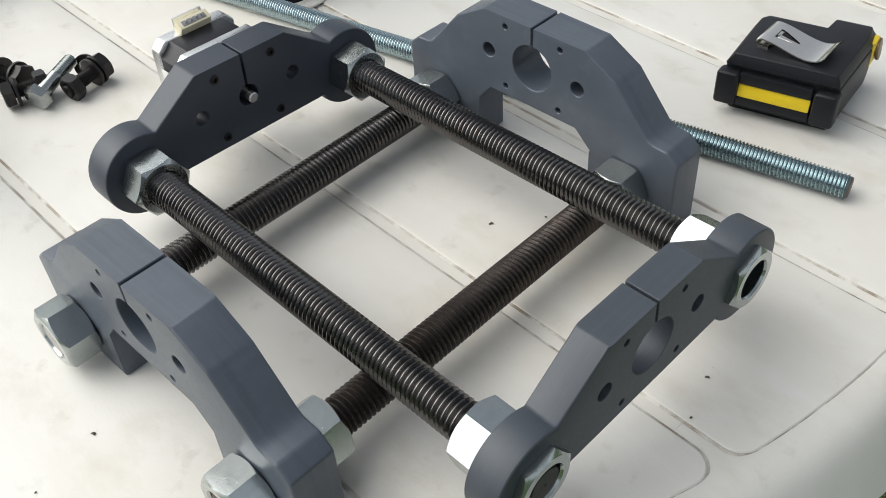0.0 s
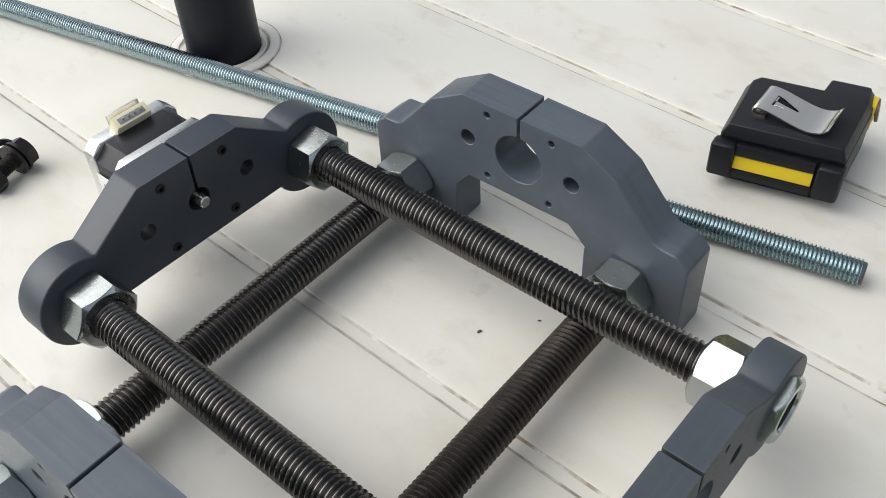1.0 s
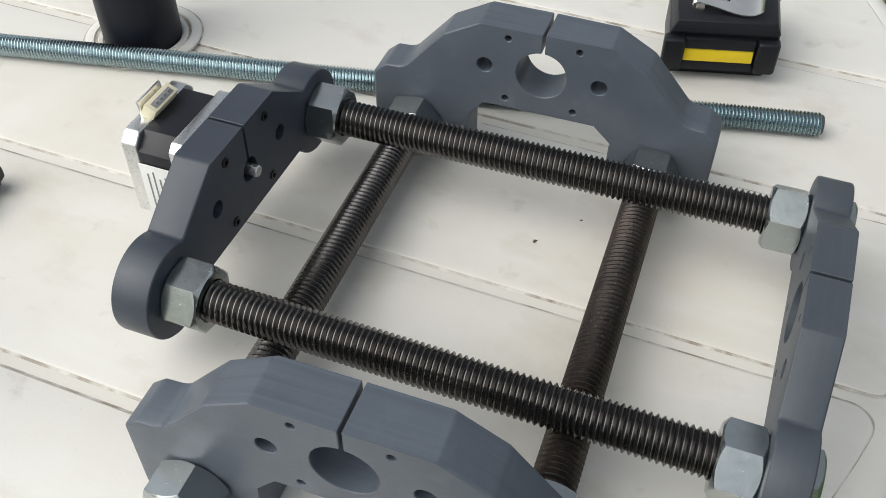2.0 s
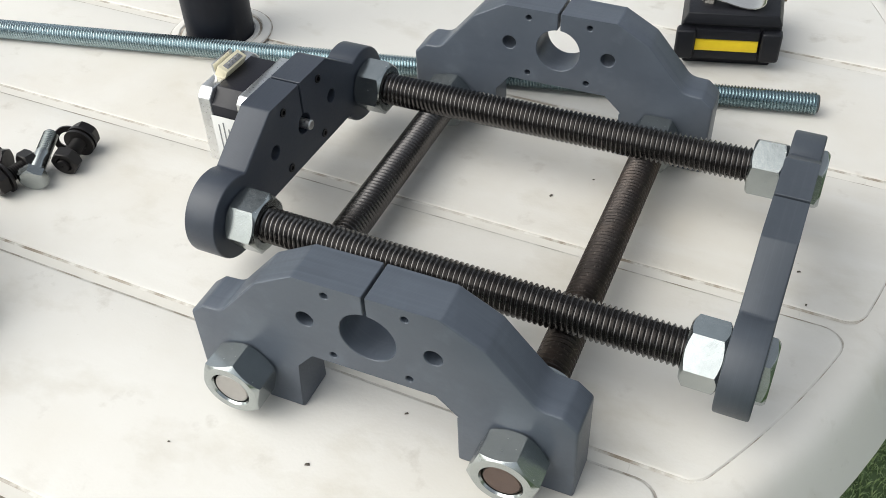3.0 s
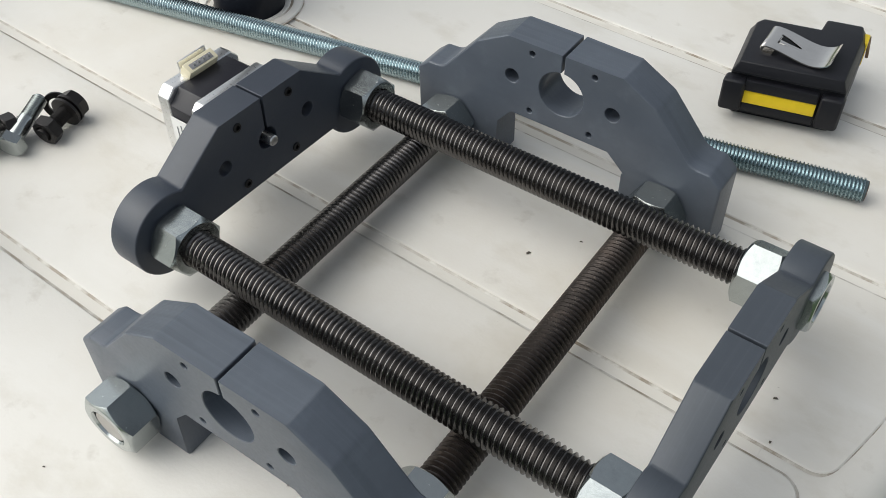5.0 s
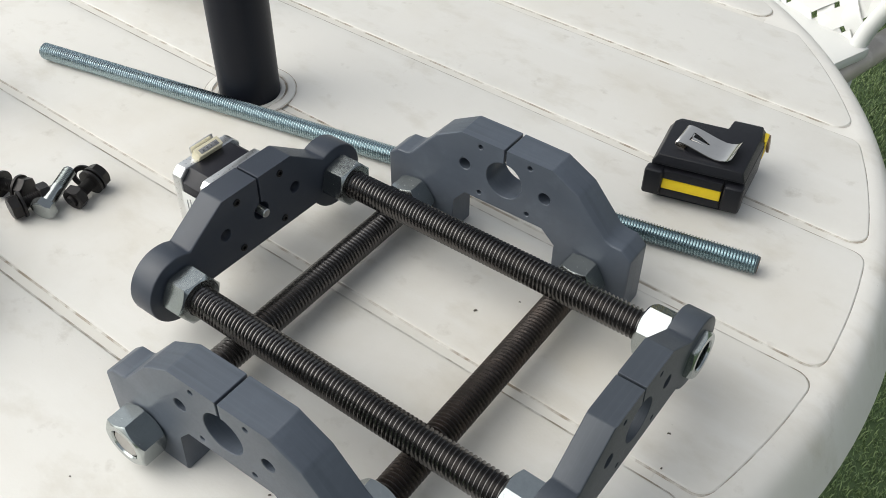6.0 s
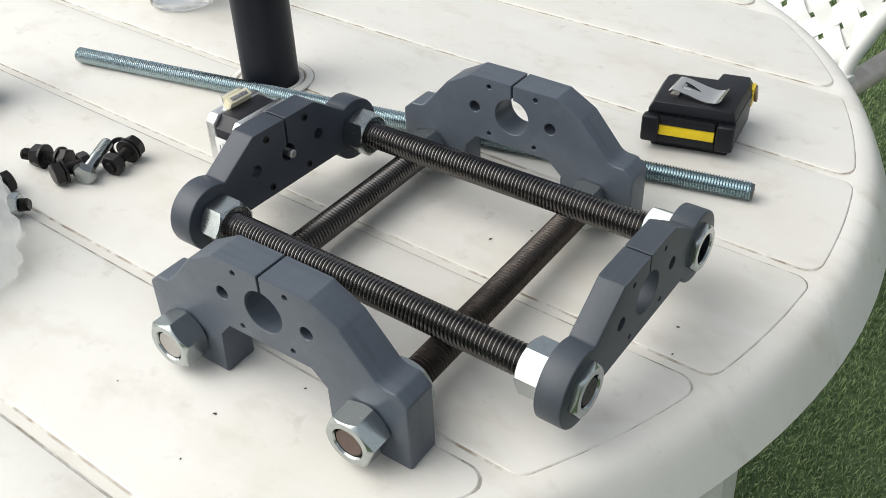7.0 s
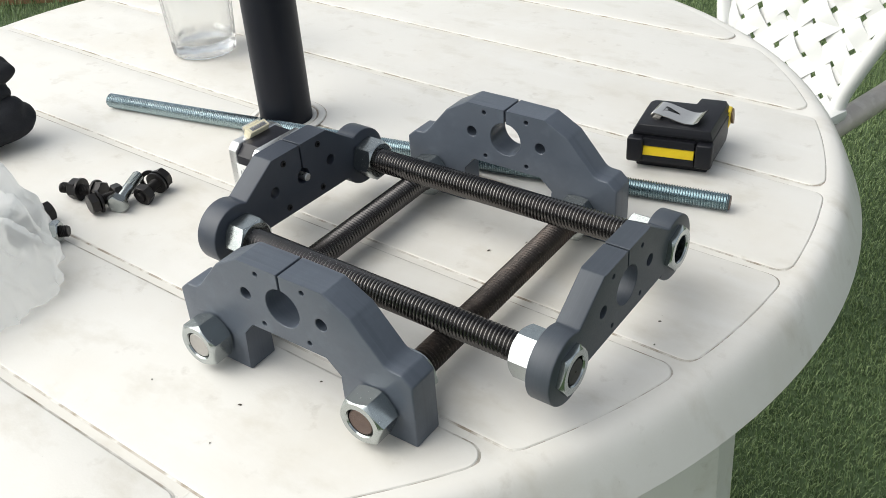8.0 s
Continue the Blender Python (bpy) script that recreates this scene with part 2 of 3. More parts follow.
def box_mesh(name, size, mat, bevel=0.001, segs=2):
    bm = bmesh.new()
    bmesh.ops.create_cube(bm, size=1.0)
    bmesh.ops.scale(bm, vec=size, verts=bm.verts[:])
    if bevel:
        bmesh.ops.bevel(bm, geom=bm.edges[:], offset=bevel, segments=segs, profile=0.6, affect="EDGES")
    me = bpy.data.meshes.new(name)
    bm.to_mesh(me)
    bm.free()
    me.materials.append(mat)
    me.polygons.foreach_set("use_smooth", [True] * len(me.polygons))
    me.set_sharp_from_angle(angle=radians(35))
    return me


def thread(name, radius, pitch, length, mat, segs=28, depth=0.0, root=None):
    """A threaded rod along +z from z = 0: a true helix round a core."""
    depth = depth or 0.56 * pitch
    prof = [(0.0, radius - depth), (0.04, radius - depth), (0.44, radius), (0.58, radius)]
    turns = int(length / pitch - 0.62)
    steps = turns * segs
    verts, faces = [], []
    for k in range(steps + 1):
        a = 2 * math.pi * k / segs
        for s, r in prof:
            verts.append((r * math.cos(a), r * math.sin(a), pitch * (k / segs + s)))
    for k in range(steps):
        for m in range(3):
            p = 4 * k + m
            faces.append((p, p + 4, p + 5, p + 1))
        if k + segs + 1 <= steps:
            p, q = 4 * k + 3, 4 * (k + segs)
            faces.append((p, p + 4, q + 4, q))
    base = len(verts)
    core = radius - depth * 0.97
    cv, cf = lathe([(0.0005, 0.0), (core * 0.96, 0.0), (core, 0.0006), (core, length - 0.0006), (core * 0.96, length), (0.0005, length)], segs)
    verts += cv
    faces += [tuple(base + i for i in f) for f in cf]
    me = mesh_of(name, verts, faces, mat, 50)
    # A given root colour darkens the core, painting the grooves' shade.
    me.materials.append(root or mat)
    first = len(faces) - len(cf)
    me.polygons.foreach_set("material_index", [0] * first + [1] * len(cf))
    return me


def nut(name, across, height, bore, mat):
    """A hexagon nut along +z from z = 0, its corners chamfered, its bore countersunk."""
    segs, half = 72, across / 2
    rim = half * 0.955
    rows = []
    for i in range(segs):
        a = 2 * math.pi * i / segs
        off = (a + math.pi / 6) % (math.pi / 3) - math.pi / 6
        r = half / math.cos(off)
        drop = (r - rim) * 0.62
        ring = [(bore, 0.001), (bore * 1.07, 0.0), (rim, 0.0), (r - 0.0002, drop), (r, drop + 0.0002), (r, height - drop - 0.0002), (r - 0.0002, height - drop), (rim, height), (bore * 1.07, height), (bore, height - 0.001)]
        rows.append([(q * math.cos(a), q * math.sin(a), z) for q, z in ring])
    n = len(rows[0])
    verts = [v for row in rows for v in row]
    faces = [(i * n + k, (i + 1) % segs * n + k, (i + 1) % segs * n + (k + 1) % n, i * n + (k + 1) % n) for i in range(segs) for k in range(n)]
    return mesh_of(name, verts, faces, mat, 22)


# ---- ground ----
ground = tagged(hang("ground", mesh_of("ground", [(-60, -60, -0.722), (60, -60, -0.722), (60, 60, -0.722), (-60, 60, -0.722)], [(0, 1, 2, 3)], TURF)), "green artificial turf lawn", "ground", kind="structure")

# ---- round plastic table ----
HUB = (-0.2305, 0.1415)
SLANT = -2.1
PANEL_R, CORNER, PITCH, GAP, SHIFT = 0.4130, 0.010, 0.1052, 0.0066, 0.0018

table = empty("garden_table", pose(HUB[0], HUB[1], 0, 0, 0, SLANT), "round off-white plastic garden table with grooved panels, slightly stained", "table")
tv, tf = lathe([(0.0220, -0.02), (0.0220, -0.0013), (0.2, -0.0013), (0.4100, -0.0013), (0.4128, -0.0008), (0.4175, -0.0008), (0.4222, -0.0018), (0.4260, -0.0042), (0.4292, -0.0082), (0.4330, -0.0150), (0.4375, -0.0245), (0.4416, -0.0335), (0.4386, -0.0340), (0.4345, -0.0245), (0.4295, -0.0140), (0.424, -0.0075), (0.41, -0.0045), (0.2, -0.0045), (0.03, -0.0045), (0.028, -0.02)], 160, True)
hang("tabletop", mesh_of("tabletop", tv, tf, TABLE, 40), table)


def panel_outline(low, high, r, rc):
    """A strip between two y within a circle, its four corners rounded."""
    pts = []
    for sx, y, ny in ((1, high, 1), (-1, high, 1), (-1, low, -1), (1, low, -1)):
        cy = y - ny * rc
        cx = sx * math.sqrt(max((r - rc) ** 2 - cy * cy, 1e-6))
        a0, a1 = math.atan2(cy, cx), math.pi / 2 * ny
        if sx < 0 and a0 * ny < 0:
            a0 += 2 * math.pi * ny
        arc = [a0 + (a1 - a0) * i / 8 for i in range(9)]
        corner = [(cx + rc * math.cos(a), cy + rc * math.sin(a)) for a in (arc if sx * ny > 0 else arc[::-1])]
        pts.append(corner)
    a, b, c, d = pts
    left0, left1 = math.atan2(b[-1][1], b[-1][0]) % (2 * math.pi), math.atan2(c[0][1], c[0][0]) % (2 * math.pi)
    right0, right1 = math.atan2(d[-1][1], d[-1][0]), math.atan2(a[0][1], a[0][0])
    arc_l = [(r * math.cos(left0 + (left1 - left0) * i / 20), r * math.sin(left0 + (left1 - left0) * i / 20)) for i in range(1, 20)]
    arc_r = [(r * math.cos(right0 + (right1 - right0) * i / 20), r * math.sin(right0 + (right1 - right0) * i / 20)) for i in range(1, 20)]
    return a + b + arc_l + c + d + arc_r


def offset_ring(pts, d):
    """The ring moved inwards by d."""
    out = []
    for i, (x, y) in enumerate(pts):
        (x0, y0), (x1, y1) = pts[i - 1], pts[(i + 1) % len(pts)]
        tx, ty = x1 - x0, y1 - y0
        l = math.hypot(tx, ty) or 1.0
        out.append((x - d * ty / l, y + d * tx / l))
    return out


def ring_band(name, rings, mat, cap):
    n = len(rings[0][0])
    verts = [(x, y, z) for ring, z in rings for x, y in ring]
    faces = [(k * n + i, k * n + (i + 1) % n, (k + 1) * n + (i + 1) % n, (k + 1) * n + i) for k in range(len(rings) - 1) for i in range(n)]
    if cap:
        faces.append(tuple(range((len(rings) - 1) * n, len(rings) * n)))
    return mesh_of(name, verts, faces, mat, 30)


for k in range(-4, 4):
    low, high = k * PITCH + GAP / 2 + SHIFT, (k + 1) * PITCH - GAP / 2 + SHIFT
    if k == -4:
        low = -PANEL_R + 0.012
    if k == 3:
        high = PANEL_R - 0.012
    ring = panel_outline(low, high, PANEL_R, CORNER)
    piece = hang("panel", ring_band("panel", [(ring, -0.0014), (offset_ring(ring, 0.0003), -0.0007), (offset_ring(ring, 0.0008), -0.0002), (offset_ring(ring, 0.0016), 0.0)], TABLE, True), table)
    hang("grimy_seam", ring_band("grimy_seam", [(offset_ring(ring, -0.0009), -0.00115), (offset_ring(ring, 0.0003), -0.00065)], GRIME, False), piece, label="brown dirt line along the panel edge")

for k in range(-3, 4):
    y = k * PITCH + SHIFT
    x = math.sqrt(PANEL_R ** 2 - y * y) - 0.024
    for x0, x1 in ((-x, -0.034), (0.034, x)) if k == 0 else ((-x, x),):
        hang("groove_bed", box_mesh("groove_bed", (x1 - x0, GAP - 0.0012, 0.0006), GROOVE, 0.0001, 1), table, pose((x0 + x1) / 2, y, -0.00148))

cv, cf = lathe([(0.0219, -0.0012), (0.0219, 0.0010), (0.0240, 0.0013), (0.0246, 0.0005), (0.0260, 0.0005), (0.0266, 0.0014), (0.0304, 0.0014), (0.0314, 0.0009), (0.0318, 0.0002)], 72)
collar = hang("collar", mesh_of("collar", cv, cf, TABLE, 30), table, label="moulded ring round the umbrella hole")
sv, sf = lathe([(0.0246, 0.00065), (0.0260, 0.00065)], 72)
hang("grimy_seam", mesh_of("grimy_seam", sv, sf, GRIME), collar)
sv, sf = lathe([(0.0319, 0.0003), (0.0326, 0.0003)], 72)
hang("grimy_seam", mesh_of("grimy_seam", sv, sf, GRIME), collar)


def leg_mesh():
    """A moulded leg, an open angle in plan that narrows to the foot; outwards is +x."""
    verts, faces = [], []
    levels = [(-0.03, 1.0, 0.0), (-0.10, 1.0, 0.0), (-0.3, 0.86, 0.012), (-0.72, 0.62, 0.05)]
    plan = [(-0.075, 0.062), (-0.010, 0.040), (0.012, 0.018), (0.012, -0.018), (-0.010, -0.040), (-0.075, -0.062), (-0.075, -0.056), (-0.014, -0.034), (0.006, -0.014), (0.006, 0.014), (-0.014, 0.034), (-0.075, 0.056)]
    n = len(plan)
    for z, s, out in levels:
        verts += [(0.372 + out + x * s, y * s, z) for x, y in plan]
    for k in range(len(levels) - 1):
        faces += [(k * n + i, (k + 1) * n + i, (k + 1) * n + (i + 1) % n, k * n + (i + 1) % n) for i in range(n)]
    faces += [tuple(range(n)), tuple(reversed(range((len(levels) - 1) * n, len(levels) * n)))]
    return mesh_of("leg", verts, faces, TABLE, 35)


leg = leg_mesh()
for a in (3, 93, 183, 273):
    hang("leg", leg, table, pose(0, 0, 0, 0, 0, a))

# ---- umbrella pole ----
pv, pf = lathe([(0.0002, -0.70), (0.0210, -0.70), (0.0210, 1.6), (0.0002, 1.6)], 48)
pole = tagged(hang("umbrella_pole", mesh_of("umbrella_pole", pv, pf, POLE_PAINT, 40), None, pose(HUB[0], HUB[1], 0)), "black painted metal umbrella pole through the table", "pole")

# ---- printed rod frame on the table ----
RIG_Y = 0.018
rig = empty("rod_frame", pose(0, RIG_Y, 0), "square frame of printed grey brackets joined by black threaded rods", "machine frame")


def small_holes(cy, big, skip_small=False):
    holes = [] if skip_small else [circle(sx * 0.0155, cy + sy * 0.0155, 0.0015, 12) for sx in (-1, 1) for sy in (-1, 1)]
    holes += [circle(s * 0.0255, cy, 0.0036, 18) for s in (-1, 1)]
    return holes


def keyhole(cx, cy, r, slit, top):
    """The slit from the top edge down to the centre bore, as part of an outline that runs from right to left."""
    a = math.asin(slit / 2 / r)
    n = 40
    ring = [(cx + r * math.sin(a + (2 * math.pi - 2 * a) * i / n), cy + r * math.cos(a + (2 * math.pi - 2 * a) * i / n)) for i in range(n + 1)]
    return [(cx + slit / 2, top), *ring, (cx - slit / 2, top)]


FINE_FOOT = [(0, 0.0547, 0.0135), *[(s * 0.0255, 0.0547, 0.006) for s in (-1, 1)], *[(a * 0.0155, 0.0547 + b * 0.0155, 0.003) for a in (-1, 1) for b in (-1, 1)]]
FOOT = [(0.0285, 0.075), (0.0450, 0.0660), (0.0605, 0.0482), (0.0622, 0.0462), (0.0642, 0.0447), (0.0668, 0.0440), (0.0728, 0.0437), (0.0788, 0.0385), (0.0788, 0.0), (0.0332, 0.0), (0.0332, 0.0250), (0.0255, 0.0343)]
foot_outline = FOOT[::-1] + keyhole(0.0, 0.0547, 0.0112, 0.0013, 0.075) + [(-x, y) for x, y in FOOT]
foot_mesh = plate("footed_bracket", foot_outline, small_holes(0.0547, True), 0.0185, GREY, 0.0012, FINE_FOOT)
FRONT_Y, BACK_Y = -0.1 - RIG_Y, 0.1055 - RIG_Y
front = hang("footed_bracket", foot_mesh, rig, pose(0, FRONT_Y + 0.0185, 0, 90, 0, 0), "grey printed bracket with two feet and a central bore")
back = hang("footed_bracket", foot_mesh, rig, pose(0.0022, BACK_Y + 0.0185, 0, 90, 0, 0), "grey printed bracket with two feet and a central bore")

# Arms with round ends, which hold the upper rods.
ARM_Z, BOSS_Z, BOSS_Y, BOSS_R = 0.0455, 0.0332, 0.0582, 0.0195
CROSS = pose(0, -0.0014, 0, 0, 0, -1.15)


def arm_outline(bore):
    cy = BOSS_Z
    a0 = math.radians(118)
    a1 = math.radians(-148)
    ring = [(BOSS_Y + BOSS_R * math.cos(a0 + (a1 - a0) * i / 36), cy + BOSS_R * math.sin(a0 + (a1 - a0) * i / 36)) for i in range(37)]
    right = [(0.0245, 0.0672), *ring, (0.0425, 0.0243)]
    return right[::-1] + keyhole(0.0, ARM_Z, bore, 0.0013, 0.0672) + [(-x, y) for x, y in right]


ARM_T, PLAIN_T = 0.0155, 0.0136
FINE_ARM = [(0, ARM_Z, 0.0135), *[(s * 0.0255, ARM_Z, 0.006) for s in (-1, 1)], *[(a * 0.0155, ARM_Z + b * 0.0155, 0.003) for a in (-1, 1) for b in (-1, 1)], *[(s * BOSS_Y, BOSS_Z, 0.010) for s in (-1, 1)]]
rod_holes = [circle(s * BOSS_Y, BOSS_Z, 0.0082, 24) for s in (-1, 1)]
motor_arm = plate("arm_bracket", arm_outline(0.0052), small_holes(ARM_Z, False), ARM_T, DARK, 0.0010, FINE_ARM)
plain_arm = plate("arm_bracket", arm_outline(0.0112), small_holes(ARM_Z, False) + rod_holes, PLAIN_T, MID, 0.0010, FINE_ARM)
# Outline's x runs along world y; thickness along world x.
SIDE = Matrix(((0, 0, 1, 0), (1, 0, 0, 0), (0, 1, 0, 0), (0, 0, 0, 1)))
M_IN, R_OUT = -0.0938, 0.1325
# The two arms sit slightly askew on the rods.
LEFT = CROSS @ Matrix.Translation((0, 0, BOSS_Z - 0.0003)) @ pose(0, 0, 0, -0.85, 0, 0) @ Matrix.Translation((0, 0, -BOSS_Z))
RIGHT = CROSS @ Matrix.Translation((0, 0, BOSS_Z + 0.0013)) @ pose(0, 0, 0, 1.5, 0, 0) @ Matrix.Translation((0, 0, -BOSS_Z))
hang("arm_bracket", motor_arm, rig, LEFT @ Matrix.Translation((M_IN - ARM_T, 0, 0)) @ SIDE, "dark grey printed arm with round ends and a split bore")
hang("arm_bracket", plain_arm, rig, RIGHT @ Matrix.Translation((R_OUT - PLAIN_T, 0, 0)) @ SIDE, "grey printed arm with round ends and a wide bore")

# Rods: two low ones along y, two upper ones across them along x.
LOW_Z, LOW_X = 0.0171, 0.0560
ALONG_X = pose(0, 0, 0, 0, 90, 0)
low_len = BACK_Y + 0.016 - (FRONT_Y - 0.0137)
low_rod = thread("threaded_rod", 0.008, 0.0023, low_len, BLACK_STEEL, root=ROOT_SHADE)
rust_rod = thread("threaded_rod", 0.008, 0.0023, low_len, RUSTY_STEEL, root=ROOT_SHADE)
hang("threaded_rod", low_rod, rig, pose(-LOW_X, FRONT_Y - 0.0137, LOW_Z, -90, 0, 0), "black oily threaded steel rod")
hang("threaded_rod", rust_rod, rig, pose(LOW_X, FRONT_Y - 0.0137, LOW_Z, -90, 0, 0), "brownish worn threaded steel rod")
UPPER = {}
for s, out in ((-1, 0.0032), (1, -0.006)):
    a, b = LEFT @ Vector((M_IN - 0.012, s * BOSS_Y, BOSS_Z)), RIGHT @ Vector((R_OUT + out, s * BOSS_Y, BOSS_Z))
    UPPER[s] = Matrix.Translation(a) @ (b - a).to_track_quat("Z", "Y").to_matrix().to_4x4()
    hang("threaded_rod", thread("threaded_rod", 0.008, 0.0023, (b - a).length, BLACK_STEEL, root=ROOT_SHADE), rig, UPPER[s], "black oily threaded steel rod")

full_nut = nut("hex_nut", 0.0242, 0.0146, 0.0079, ZINC)
thin_nut = nut("hex_nut", 0.024, 0.0068, 0.0079, ZINC)


def put_nut(me, at, spin):
    hang("hex_nut", me, rig, at @ pose(0, 0, 0, 0, 0, spin), "bright zinc-plated hexagon nut")


for s, spin in ((-1, 12), (1, 22)):
    low = pose(s * LOW_X, 0, LOW_Z, -90, 0, 0)
    for d, turn in ((FRONT_Y - 0.0146, 0), (FRONT_Y + 0.0185, 17), (BACK_Y - 0.0146, 8)):
        put_nut(full_nut, low @ Matrix.Translation((0, 0, d)), spin + turn)
    put_nut(full_nut, UPPER[s] @ Matrix.Translation((0, 0, 0.012)), spin + 20)
    put_nut(full_nut, UPPER[s] @ Matrix.Translation((0, 0, R_OUT - PLAIN_T - 0.0146 - M_IN + 0.012)), 57 if s > 0 else 17)
    put_nut(thin_nut, UPPER[s] @ Matrix.Translation((0, 0, R_OUT - M_IN + 0.0088)), spin + 24)
for s in (-1, 1):
    dv, df = lathe([(0.0001, 0), (0.0068, 0.0), (0.0072, 0.0004)], 28)
    hang("rod_end", mesh_of("rod_end", dv, df, TUBE_LIGHT if s < 0 else TUBE_STEEL, 30), rig, Matrix.Translation((s * LOW_X, FRONT_Y - 0.0138, LOW_Z)) @ pose(0, 0, 0, -90, 0, 0), "sawn bright end of the rod" if s < 0 else "sawn rusty brown end of the rod")

# Small stepper motor behind the dark arm.
MX = M_IN - ARM_T
motor = hang("stepper_motor", None, rig, LEFT @ pose(MX, 0, ARM_Z), "short stepper motor with bright end caps")


def octagon(h, c):
    return [(h, h - c), (h - c, h), (c - h, h), (-h, h - c), (-h, c - h), (c - h, -h), (h - c, -h), (h, c - h)]


hang("front_cap", plate("front_cap", octagon(0.0211, 0.003), [], 0.0055, ALU, 0.0008), motor, Matrix.Translation((-0.0056, 0, 0)) @ SIDE)
hang("stator", plate("stator", octagon(0.0207, 0.0065), [], 0.0145, LAMINATION, 0.0003), motor, Matrix.Translation((-0.0200, 0, 0)) @ SIDE)
hang("rear_cap", plate("rear_cap", octagon(0.0211, 0.004), [], 0.0072, ALU, 0.001), motor, Matrix.Translation((-0.0271, 0, 0)) @ SIDE)
shv, shf = lathe([(0.0001, 0.0), (0.0025, 0.0), (0.0025, 0.0190), (0.0021, 0.0195), (0.0001, 0.0195)], 24)
hang("shaft", mesh_of("shaft", shv, shf, ALU, 30), motor, ALONG_X)
conn = hang("connector", box_mesh("connector", (0.0055, 0.0165, 0.0065), CREAM, 0.0005), motor, pose(-0.0213, 0.0, 0.0232, 0, 28, 0))
hang("slot", box_mesh("slot", (0.0028, 0.0125, 0.0008), INK, 0.0002), conn, pose(0.0003, 0, 0.0031))
for k in range(4):
    hang("pin", box_mesh("pin", (0.0006, 0.0007, 0.002), ALU, 0.0001), conn, pose(0.0003, -0.0042 + 0.0028 * k, 0.0042))
hang("shield", box_mesh("shield", (0.0012, 0.0155, 0.0085), ALU, 0.0003), motor, pose(-0.0252, 0.0, 0.0230, 0, -8, 0), "bright metal tab behind the connector")
hang("sticker", box_mesh("sticker", (0.0165, 0.0003, 0.026), PAPER, 0.0001), motor, pose(-0.0125, -0.0213, -0.004))
for k in range(5):
    hang("print_bar", box_mesh("print_bar", (0.0006 + 0.0006 * (k == 0), 0.0002, 0.02 - 0.003 * (k % 3)), INK, 0.0), motor, pose(-0.007 - 0.0026 * k, -0.0215, -0.004))
hv, hf = lathe([(0.0001, 0.0002), (0.0010, 0.0002), (0.0011, 0.0012), (0.0020, 0.0012), (0.0022, 0.0009), (0.0022, 0.0)], 20)
head = mesh_of("screw", hv, hf, HOLE_DARK, 30)
for sy in (-1, 1):
    for sz in (-1, 1):
        hang("screw", head, rig, LEFT @ Matrix.Translation((M_IN - 0.0006, sy * 0.0155, ARM_Z + sz * 0.0155)) @ ALONG_X, "black socket screw")

# ---- loose long zinc rod ----
A, B = Vector((-0.3800, 0.0840, 0.0063)), Vector((0.1270, 0.1790, 0.0063))
long_rod = tagged(hang("threaded_rod", thread("threaded_rod", 0.006, 0.00175, (B - A).length, BLUE_ZINC, 22, root=BLUE_ROOT_SHADE), None, Matrix.Translation(A) @ (B - A).to_track_quat("Z", "Y").to_matrix().to_4x4()), "long bluish zinc-plated threaded rod lying on the table", "threaded rod")

for z, turn in ((-0.0003, 0), ((B - A).length + 0.0003, 180)):
    ev, ef = lathe([(0.0001, 0.0), (0.0046, 0.0), (0.0050, 0.0004)], 28)
    hang("rod_end", mesh_of("rod_end", ev, ef, TUBE_STEEL, 30), long_rod, pose(0, 0, z, turn, 0, 0), "sawn brown end of the rod")

# ---- hex bolts ----
def bolt_shank(length, radius, mat):
    return thread("shank", radius, 0.00125, length, mat, 16)


def hex_head(across, height, mat):
    segs, half, rings = 48, across / 2, []
    for i in range(segs):
        a = 2 * math.pi * i / segs
        off = (a + math.pi / 6) % (math.pi / 3) - math.pi / 6
        r, rim = half / math.cos(off), half * 0.94
        drop = (r - rim) * 0.6
        rings.append([(q * math.cos(a), q * math.sin(a), z) for q, z in ((0.0001, -height), (rim, -height), (r, drop - height), (r, 0.0), (0.0001, 0.0))])
    verts = [v for row in rings for v in row]
    faces = [(i * 5 + k, (i + 1) % segs * 5 + k, (i + 1) % segs * 5 + k + 1, i * 5 + k + 1) for i in range(segs) for k in range(4)]
    return mesh_of("head", verts, faces, mat, 22)


def hex_bolt(start, end, mat, label, nuts=(), washers=(), plain=0.0, name="hex_bolt", size=1.0):
    """A bolt whose head's underside is at start and whose tip is at end; nuts and washers at distances along it."""
    a, b = Vector(start), Vector(end)
    ob = empty(name, Matrix.Translation(a) @ (b - a).to_track_quat("Z", "Y").to_matrix().to_4x4(), label, "bolt", "loose bolts")
    r = 0.004 * size
    hang("head", hex_head(0.0133 * size, 0.0056 * size, mat), ob)
    hang("shank", bolt_shank((b - a).length, r, mat), ob)
    if plain:
        pv2, pf2 = lathe([(r, 0.0), (r * 1.02, 0.0004), (r * 1.02, plain), (r * 0.9, plain + 0.0004)], 24)
        hang("plain_shank", mesh_of("plain_shank", pv2, pf2, mat, 30), ob)
    for d, m2 in nuts:
        hang("nut", nut("nut", 0.0133 * size, 0.0066 * size, r * 0.98, m2), ob, pose(0, 0, d, 0, 0, 25))
    for d, m2 in washers:
        wv, wf = lathe([(r * 1.05, 0.0), (r * 2.05, 0.0), (r * 2.05, 0.0016), (r * 1.05, 0.0016)], 32, True)
        hang("washer", mesh_of("washer", wv, wf, m2, 30), ob, pose(0, 0, d))
    return ob


